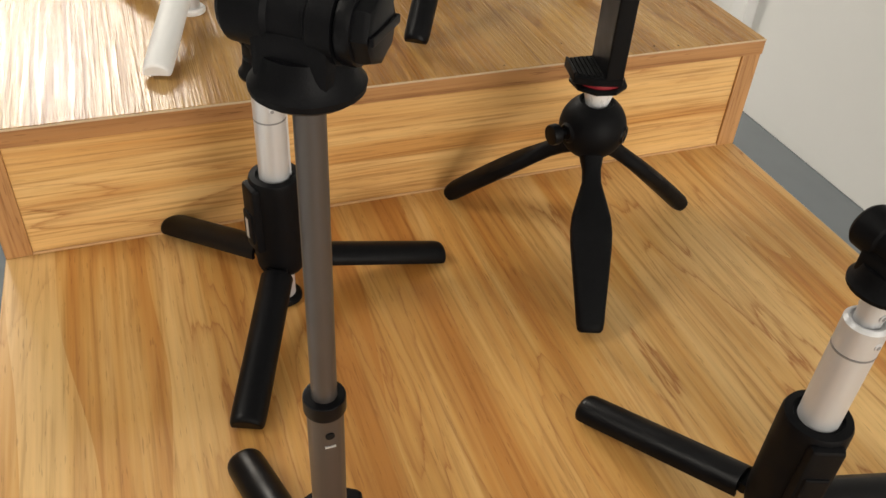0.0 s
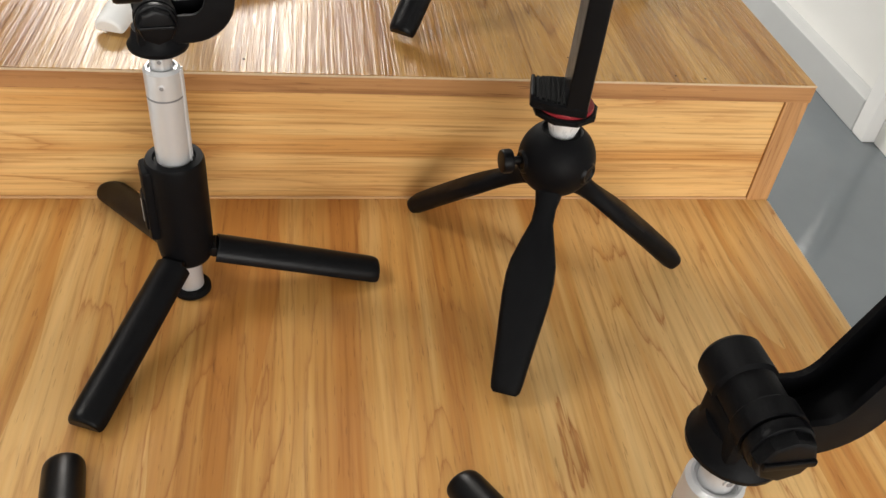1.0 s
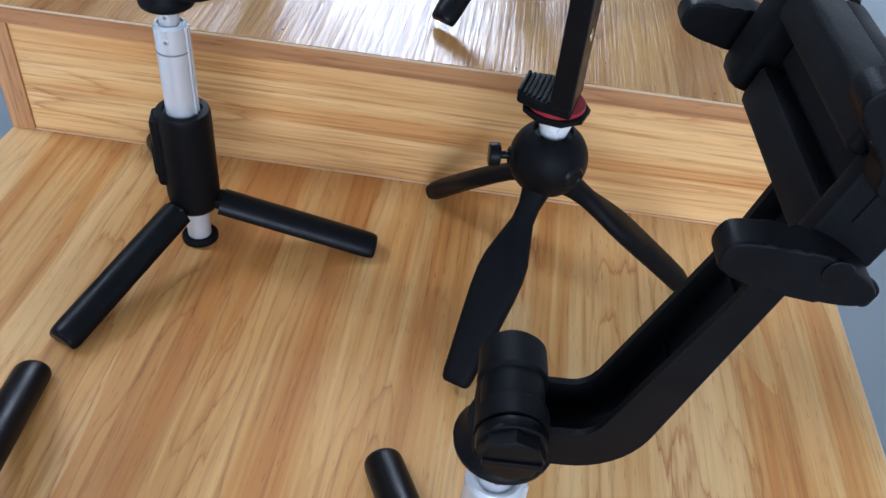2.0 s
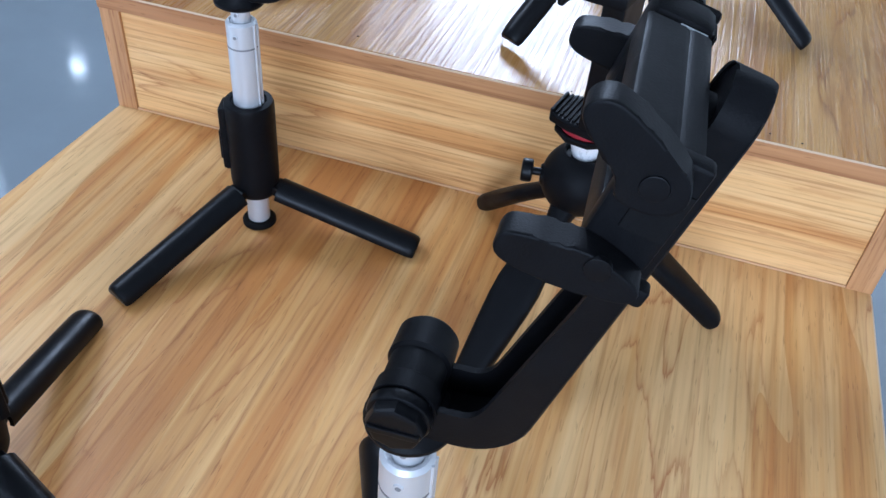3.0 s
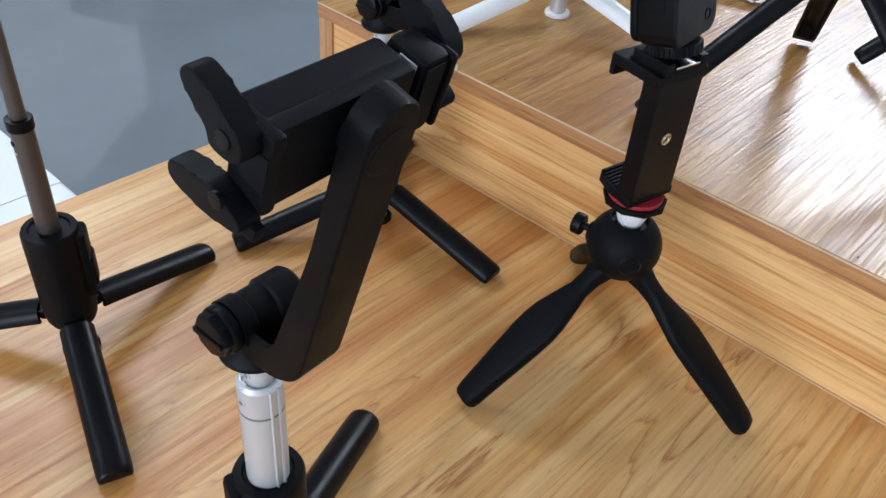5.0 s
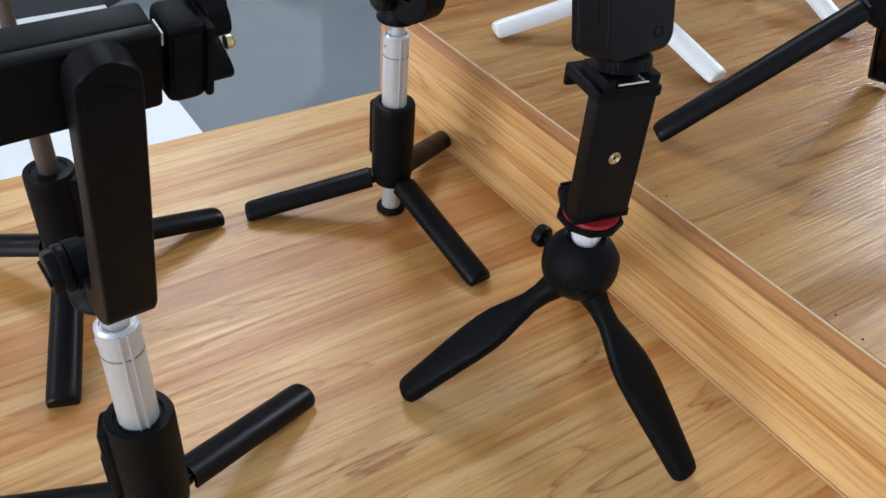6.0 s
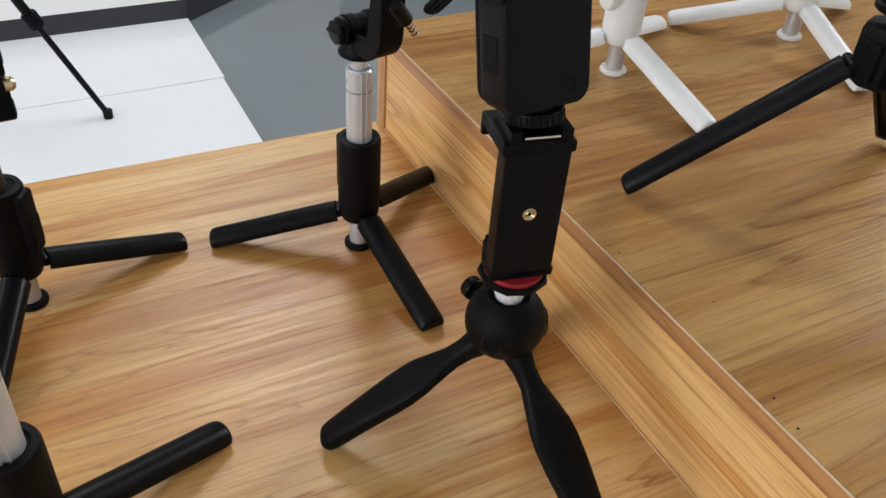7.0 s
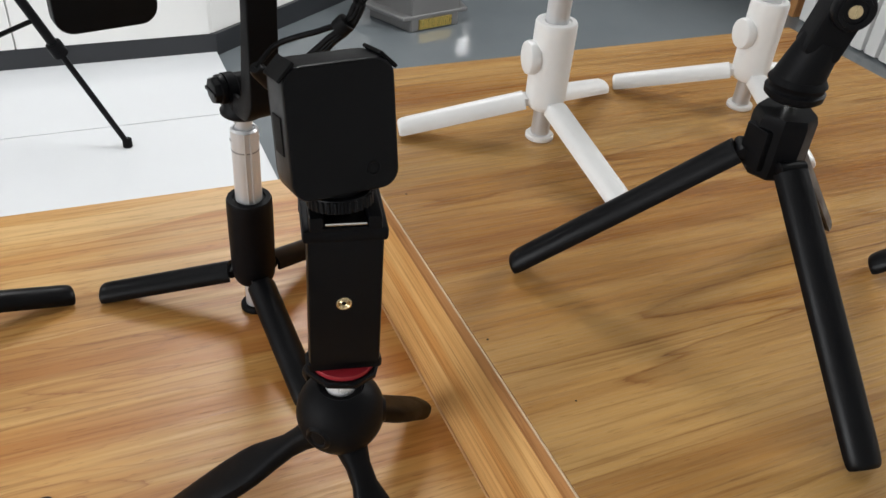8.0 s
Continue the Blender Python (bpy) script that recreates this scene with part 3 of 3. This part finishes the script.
def silver_tubes(t, mat, z0=0.072, z1=0.1145, zn=0.1225, r=0.0069):
    body = part("telescopic_tube", lathe([(0, z0), (r, z0), (r, z1 - 0.0125), (r - 0.0002, z1 - 0.0123), (r - 0.0002, z1 - 0.0118), (r, z1 - 0.0116), (r, z1 - 0.0012), (r - 0.0010, z1), (0.0052, z1), (0.0050, z1 - 0.001), (0, z1 - 0.001)], 36), mat, t)
    part("inner_stage", lathe(rounded(0.0042, z1 - 0.002, zn, 0.0002), 28), mat, body)
    for zz, rr in ((z1 - 0.0060, r), (z1 + 0.0035, 0.0042)):
        for a in (-88, 92):
            d = part("detent", moved(lathe(rounded(0.0014, -0.0008, 0.00035, 0.0003), 16), pose(0, 0, 0, 0, 0, a) @ pose(rr, 0, zz, 0, 90, 0)), silver, body)
            # raised grey disc; the dent's shade is put into its colour
            part("dent_shade", moved(lathe(rounded(0.0008, -0.0008, 0.0005, 0.0001), 12), pose(0, 0, 0, 0, 0, a) @ pose(rr, 0, zz, 0, 90, 0)), dent_grey, d)
    part("ring", lathe([(r - 0.0010, z1 - 0.0124), (r + 0.0001, z1 - 0.0124), (r + 0.0001, z1 - 0.0118), (r - 0.0010, z1 - 0.0118)], 36), dent_grey, body, "dark joint line round the tube")
    for y0 in (-0.0018, 0.0009):
        part("seam", box((r - 0.0008, y0, z0), (r + 0.0005, y0 + 0.0009, z1 - 0.001), 0.0002), mat, body)


G_STICK = "selfie stick tripods on the lower shelf"
stick_a, grip_a = folding_stick("selfie_stick_tripod", -0.313, -0.0668, 0, (5, 248, 124), "silver selfie stick tripod with black grip and legs, at the riser", black_matt, black_satin, silver, G_STICK, 195)
silver_tubes(stick_a, silver)
arm_head(stick_a, 0.1365, 12, 2, 0.080)
stick_c, grip_c = folding_stick("selfie_stick_tripod", -0.167, -0.2555, 0, (115, 237, -3), "silver selfie stick tripod with its curved arm tilted outwards", black_matt, black_satin, silver, G_STICK, 250)
silver_tubes(stick_c, silver, 0.072, 0.1180, 0.1290)
arm_head(stick_c, 0.1442, 3, 16, 0.0865)
stick_d, grip_d = folding_stick("selfie_stick_tripod", -0.331, -0.2455, 0, (102, -19.5, 222), "bronze-grey selfie stick tripod, drawn out longer than its neighbours", black_matt, black_satin, gunmetal, G_STICK, 60)
lower = part("telescopic_tube", lathe(rounded(0.0047, 0.072, 0.124, 0.0004), 32), gunmetal, stick_d)
part("collar", lathe(rounded(0.0054, 0.1225, 0.1275, 0.0005), 32), black_satin, lower)
# black disc on the tube stands in for the shade inside a hole
part("hole_shade", moved(lathe(rounded(0.0012, -0.0003, 0.0003, 0.0001), 14), pose(0, -0.0047, 0.1170, 90, 0, 0)), black_rubber, lower)
part("mark", box((-0.0014, -0.0049, 0.1125), (0.0014, -0.0045, 0.1130)), silver_dark, lower)
part("upper_tube", lathe(rounded(0.0032, 0.126, 0.2120, 0.0003), 28), gunmetal, lower)
arm_head(stick_d, 0.2255, 50, 22, 0.084)

G_WHITE = "white selfie stick tripods on the upper shelf"
for wx, wy, legs, lab, ba in ((-0.328, 0.113, (252, 3, 123), "white selfie stick tripod near the front of the upper shelf", 262), (-0.330, 0.268, (236, -13, 108), "white selfie stick tripod further back on the upper shelf", 262)):
    t, g = folding_stick("selfie_stick_tripod", wx, wy, TOP, legs, lab, white_plastic, white_plastic, silver, G_WHITE, ba)
    part("telescopic_tube", lathe(rounded(0.0066, 0.072, 0.190, 0.0004), 32), silver, t)


# ---- ball tripod with light ----
ball = thing("mini_tripod", pose(-0.154, -0.067, 0), "small black ball-head mini tripod with flared legs", "mini tripod")
ZB = 0.0747
rb = 0.0168
part("ball_housing", lathe([(0, ZB - rb)] + [(rb * math.sin(radians(a)), ZB - rb * math.cos(radians(a))) for a in range(8, 149, 7)] + [(0.0082, ZB + 0.0138), (0.0078, ZB + 0.0125), (0, ZB + 0.0125)], 44), black_matt, ball)
for a in (-48, 72, 192):
    part("dimple", moved(lathe([(0.0026, -0.0004), (0.0034, 0.0006), (0.0042, 0.0007), (0.0052, -0.0004), (0.0052, -0.0014), (0.0026, -0.0014)], 24), pose(0, 0, ZB, 0, 0, a) @ pose(rb - 0.0004, 0, 0, 0, 90, 0)), black_satin, ball)
part("neck", lathe([(0, ZB + 0.0110), (0.0050, ZB + 0.0110), (0.0062, ZB + 0.0150), (0.0074, ZB + 0.0195), (0.0076, ZB + 0.0235), (0, ZB + 0.0235)], 32), bright_metal, ball, "bright metal ball neck")
part("plate", lathe([(0, ZB + 0.0225), (0.0118, ZB + 0.0225), (0.0140, ZB + 0.0233), (0.0142, ZB + 0.0250), (0.0134, ZB + 0.0257), (0, ZB + 0.0257)], 9, (-0.001, 0.001)), black_matt, ball)
part("pad", lathe(rounded(0.0119, ZB + 0.0254, ZB + 0.0276, 0.0005), 36, (-0.001, 0.001)), red_plastic, ball, "thin red rubber pad")
for tx, ty in ((-0.1795, -0.1380), (-0.205, -0.0095), (-0.0775, -0.0555)):
    d = Vector((tx + 0.154, ty + 0.067, 0))
    az, reach = math.degrees(math.atan2(d.y, d.x)), d.length
    rows = []
    for s, w, th in ((0.0, 0.0062, 0.0062), (0.10, 0.0046, 0.0046), (0.18, 0.0048, 0.0040), (0.28, 0.0074, 0.0040), (0.38, 0.0098, 0.0042), (0.46, 0.0105, 0.0044), (0.56, 0.0102, 0.0046), (0.70, 0.0090, 0.0048), (0.85, 0.0076, 0.0050), (0.95, 0.0068, 0.0050), (0.985, 0.0062, 0.0044), (1.0, 0.0050, 0.0032)):
        r = 0.0085 + (reach - 0.0085) * s
        zz = 0.0640 + (0.0044 - 0.0640) * s + 0.0016 * math.sin(math.pi * s)
        slope = math.atan2(-0.060, reach - 0.0115)
        up = Vector((-math.sin(slope), 0, math.cos(slope)))
        c = Vector((r, 0, zz))
        ring = []
        for j in range(16):
            t = 2 * math.pi * j / 16
            cx, sy = math.cos(t), math.sin(t)
            ex = 0.75
            ring.append(c + Vector((0, 1, 0)) * w * math.copysign(abs(cx) ** ex, cx) + up * th * math.copysign(abs(sy) ** ex, sy))
        rows.append(ring)
    part("leg", moved(loft(rows), pose(0, 0, 0, 0, 0, az)), black_matt, ball)
knob_m = pose(0, 0, ZB + 0.0002, 0, 0, 188)
part("locking_knob", moved(joined(lathe(rounded(0.0018, 0.012, 0.0215, 0.0002), 14), lathe(rounded(0.0052, 0.0205, 0.0255, 0.0010), 20)), knob_m @ pose(0, 0, 0, 0, 90, 0)), black_satin, ball)

CLAMP_AZ = -12
zc = ZB + 0.0272
holder = thing("phone_holder", pose(-0.1555, -0.0658, 0) @ pose(0, 0, 0, 0, 0, CLAMP_AZ), "black phone holder with a brass screw socket on the mini tripod", "phone holder")
# x: the holder's back, -x: the way its jaws point
part("column", box((-0.0005, -0.0124, zc + 0.001), (0.0085, 0.0124, 0.1615), 0.0011), black_satin, holder)
low_jaw = part("lower_jaw", joined(footprint([(0.0085, -0.0132), (0.0085, 0.0132), (-0.0060, 0.0125), (-0.0145, 0.0098), (-0.0145, -0.0085), (-0.0050, -0.0120)], zc, zc + 0.0044, 0.0008), box((-0.0146, -0.0080, zc + 0.0030), (-0.0130, 0.0092, zc + 0.0058), 0.0006)), black_matt, holder, "ribbed lower jaw")
for k in range(6):
    part("rib", box((-0.0122 + 0.0021 * k, -0.0080 - 0.0006 * k, zc + 0.0042), (-0.0112 + 0.0021 * k, 0.0092 + 0.0003 * k, zc + 0.0052)), black_rubber, low_jaw)
part("upper_jaw", joined(box((-0.0165, -0.0138, 0.1580), (0.0088, 0.0138, 0.1630), 0.0012), box((-0.0175, -0.0138, 0.1535), (-0.0145, 0.0138, 0.1630), 0.0012)), black_matt, holder)
shoe = part("cold_shoe", joined(box((-0.009, -0.0115, 0.1630), (0.009, -0.0070, 0.1680), 0.0007), box((-0.009, 0.0070, 0.1630), (0.009, 0.0115, 0.1680), 0.0007), box((-0.010, -0.0115, 0.1628), (0.009, 0.0115, 0.1642), 0.0004)), black_matt, holder)
part("shoe_plate", box((-0.008, -0.0066, 0.1650), (0.0093, 0.0066, 0.1660), 0.0003), chrome, shoe, "thin chrome shoe plate")
sock = moved(lathe([(0.0018, -0.004), (0.0018, 0.0001), (0.0021, 0.0004), (0.0026, 0.0003), (0.0027, -0.004)], 28), pose(0.0085, -0.0005, 0.1330, 0, 90, 0))
socket = part("screw_socket", sock, brass, holder, "brass threaded screw socket")
part("thread", moved(joined(*[lathe([(r, 0.0001), (r + 0.0002, 0.0003), (r + 0.0004, 0.0001)], 24) for r in (0.0008, 0.0013)]), pose(0.0085, -0.0005, 0.1330, 0, 90, 0)), brass, socket)

light = thing("video_light", pose(-0.1550, -0.0674, 0) @ pose(0, 0, 0, 0, 0, CLAMP_AZ + 16) @ pose(0, 0, 0.1740, 0, -12, 0), "small square black video light seen from behind", "video light")
part("shoe_wheel", joined(lathe(rounded(0.0100, -0.0055, -0.0008, 0.0008), 30), footprint([((0.0098 + 0.0008 * (k // 2 % 2)) * math.cos(math.pi * k / 60), (0.0098 + 0.0008 * (k // 2 % 2)) * math.sin(math.pi * k / 60)) for k in range(120)], -0.0050, -0.0014), lathe(rounded(0.0075, -0.001, 0.0012, 0.0002), 24)), black_satin, light)


def rounded_slab(hw, z0, z1, x0, x1, r, bevel):
    pts = []
    for cx, cz, a0 in ((hw - r, z1 - r, 0), (-hw + r, z1 - r, 90), (-hw + r, z0 + r, 180), (hw - r, z0 + r, 270)):
        for k in range(7):
            a = radians(a0 + 15 * k)
            pts.append((cx + r * math.cos(a), cz + r * math.sin(a)))
    bm = prism(pts, x0, x1, bevel)
    return moved(bm, pose(0, 0, 0, 0, 0, -90) @ Matrix.Diagonal((-1, 1, 1, 1)))


case = part("case", rounded_slab(0.0174, 0.0, 0.0412, -0.0070, 0.0085, 0.0062, 0.0014), black_satin, light)
part("front_case", rounded_slab(0.0166, 0.0006, 0.0404, -0.0105, -0.0072, 0.0058, 0.0010), black_matt, light)
for sy in (-1, 1):
    part("corner_guard", moved(box((-0.0060, -0.0036, -0.0006), (0.0078, 0.0036, 0.0006), 0.0004), pose(0, sy * 0.0158, 0.0396, -45 * sy, 0, 0)), black_rubber, case)
part("clip_slot", box((-0.004, -0.0178, 0.014), (0.004, -0.0168, 0.026), 0.0004), black_rubber, case)
for zz in (0.026, 0.034):
    part("side_tab", box((-0.002, 0.0168, zz - 0.0025), (0.006, 0.0180, zz + 0.0025), 0.0004), black_satin, case)
part("button", moved(lathe([(0.0016, 0), (0.0019, 0.0003), (0.0022, 0.0003), (0.0024, 0)], 20), pose(0.0085, 0.0085, 0.0075, 0, 90, 0)), black_matt, case)


# ---- black tripods on the upper shelf ----
def table_tripod(x, y, legs, label, tall):
    t = thing("tabletop_tripod", pose(x, y, TOP), label, "tripod", "black tripods on the upper shelf")
    hub = part("hub", joined(lathe([(0, 0.0725), (0.0105, 0.0725), (0.0122, 0.0745), (0.0125, 0.0965), (0.0115, 0.0995), (0, 0.0995)], 8), box((-0.006, -0.013, 0.076), (0.006, 0.013, 0.094), 0.001)), black_matt, t)
    for az, reach in legs:
        leg = part("leg", channel_leg(0.0150, 0.0800, reach, 0.0045, az, 0.0074, 0.0017), black_satin, t)
        part("hinge_pin", hinge_pin(0.0128, 0.0805, az, 0.0060), black_satin, leg)
    if tall:
        part("stud", lathe(rounded(0.0030, 0.097, 0.107, 0.0003), 20), chrome, t)
        part("collar", lathe([(0, 0.1052), (0.0100, 0.1052), (0.0114, 0.1064), (0.0117, 0.1088), (0.0107, 0.1096), (0.0107, 0.1108), (0.0115, 0.1122), (0.0100, 0.1145), (0, 0.1145)], 36), black_matt, t)
        m = pose(0, 0, 0.114, 0, 0, 62) @ pose(0, 0, 0, 0, 14, 0)
        head = part("tilt_head", moved(joined(lathe([(0, -0.002), (0.0100, -0.002), (0.0086, 0.010), (0.0078, 0.016), (0, 0.016)], 28), box((-0.0074, -0.0074, 0.010), (0.0074, 0.0074, 0.075), 0.0022)), m), black_matt, t)
        part("pivot_cap", moved(joined(lathe(rounded(0.0078, 0.006, 0.0108, 0.0012), 28), lathe([(0.0040, 0.0100), (0.0044, 0.0114), (0.0060, 0.0114), (0.0064, 0.0100)], 24)), m @ pose(0, 0, 0.031, 90, 0, 0)), black_satin, head)
        part("screw", moved(lathe(rounded(0.0026, 0.0104, 0.0112, 0.0003), 20), m @ pose(0, 0, 0.031, 90, 0, 0)), brass, head, "brass screw head")
    return t


table_tripod(-0.160, 0.119, ((237, 0.099), (-7.5, 0.1025), (111, 0.100)), "black folding tabletop tripod with a tilt head", True)
table_tripod(-0.086, 0.272, ((221, 0.096), (341, 0.096), (101, 0.096)), "black folding tabletop tripod behind the first one", False)


# ---- sound lead on the stick by the riser ----
lead = thing("audio_cable", pose(-0.2715, -0.0614, 0.1560), "black audio cable with a bare metal jack plug", "cable")
down = Vector((-0.0053, 0.0088, -0.0115)).normalized()
aim = down.to_track_quat("Z", "Y").to_matrix().to_4x4()
plug = part("plug_sleeve", moved(lathe([(0, -0.013), (0.0026, -0.013), (0.0034, -0.011), (0.0036, 0.0), (0.0026, 0.0012), (0, 0.0012)], 20), aim), black_satin, lead)
part("jack", moved(lathe([(0, 0.001), (0.00175, 0.001), (0.00175, 0.0045), (0.00175, 0.0080), (0.00175, 0.0115), (0.0013, 0.0122), (0.0017, 0.0132), (0.0008, 0.0150), (0, 0.0152)], 20), aim), chrome, plug, "chrome jack tip")
for zz in (0.0045, 0.0075, 0.0108):
    part("ring", moved(lathe([(0.0012, zz), (0.00185, zz), (0.00185, zz + 0.0007), (0.0012, zz + 0.0007)], 20), aim), black_rubber, plug)
start = -down * 0.0125
top = Vector((-0.024, 0.0136, 0.069))
part("wire", tube(smooth_path([start, (0.0005, 0.002, 0.0165), (0.0050, 0.0100, 0.0215), (0.0105, 0.0205, 0.0262), (0.0165, 0.0320, 0.0340), (0.0150, 0.0360, 0.0560), (-0.004, 0.026, 0.072), top], 8), 0.0013, 8), black_rubber, lead)
for k, dx in enumerate((0.0, 0.0022, 0.0040)):
    off = Vector((dx * 0.46, dx * 0.89, -0.35 * dx))
    loop = [(0.0042, 0.0082, 0.0062), (0.0070, 0.0135, 0.0125), (0.0108, 0.0210, 0.0210), (0.0150, 0.0300, 0.0320), (0.0150, 0.0340, 0.0520)]
    part("wire", tube(smooth_path([Vector(p) + off * (1 if q < 2 else 0.6) for q, p in enumerate(loop)] + [Vector((-0.004, 0.024, 0.068 + 0.002 * k)), top], 8), 0.0015, 8), black_rubber, lead)
bend = [(0.0042, 0.0082, 0.0062), (0.0042, 0.0084, 0.0050), (0.0051, 0.0100, 0.0046), (0.0060, 0.0117, 0.0048)]
part("wire", tube(smooth_path(bend, 6), 0.0014, 8), black_rubber, lead)
part("cable_tie", moved(lathe(rounded(0.0042, -0.0030, 0.0030, 0.0008), 18), Matrix.Translation((0.0140, 0.0275, 0.0285)) @ Vector((0.004, 0.008, 0.0095)).to_track_quat("Z", "Y").to_matrix().to_4x4()), black_rubber, lead)

# paddle of the drawn-out holder on the same stick
rail = part("holder_rail", box((-0.006, -0.074, 0.196), (0.004, 0.004, 0.208), 0.0015), black_satin, stick_a)
part("paddle", moved(rounded_slab(0.0215, 0.0, 0.034, -0.004, 0.004, 0.008, 0.0012), pose(0.004, -0.055, 0.1715, 0, 0, 12)), black_satin, rail, "broad rounded jaw of the phone holder")


# ---- floor tripod on the tiles ----
def floor_tripod():
    t = thing("floor_tripod", pose(-2.04, -0.472, FLOOR_Z + 0.014), "thin black light tripod standing on the white tiles", "tripod")
    top = Vector((0, 0, 0.92))
    part("centre_pole", lathe(rounded(0.011, 0.25, 1.25, 0.002), 16), black_satin, t)
    part("crown", lathe(rounded(0.030, 0.88, 0.94, 0.004), 20), black_matt, t)
    part("slider", lathe(rounded(0.024, 0.30, 0.35, 0.004), 20), black_matt, t)
    for a in (104, 224, 344):
        d = Vector((math.cos(radians(a)), math.sin(radians(a)), 0))
        tip = d * 0.43 + Vector((0, 0, 0.012))
        root = top + d * 0.03
        mid = tip.lerp(root, 0.33)
        leg = part("leg", joined(tube([root, mid], 0.012, 10), tube([mid, tip], 0.008, 10)), black_satin, t)
        part("clamp_knob", moved(lathe(rounded(0.020, -0.02, 0.02, 0.004), 16), Matrix.Translation(mid) @ (root - tip).to_track_quat("Z", "Y").to_matrix().to_4x4()), black_matt, leg)
        part("rubber_tip", moved(lathe(rounded(0.013, -0.012, 0.014, 0.003), 14), Matrix.Translation(tip)), black_rubber, leg)
        part("strut", tube([d * 0.02 + Vector((0, 0, 0.325)), tip.lerp(root, 0.42)], 0.006, 8), black_satin, leg)
    return t


floor_tripod()

# small chips in the upper shelf's laminate
for cx, cy, cr in ((-0.0600, 0.0035, 0.0007), (-0.1720, 0.0040, 0.0006), (-0.0750, 0.0060, 0.0006), (-0.2900, 0.0120, 0.0007), (-0.1280, 0.0220, 0.0005)):
    part("chip", moved(lathe([(0, 0.0), (cr, 0.0), (cr * 0.8, 0.0003), (0, 0.0004)], 7), pose(cx, cy, TOP - 0.0001)), black_rubber, stand, "tiny dark chip in the surface")
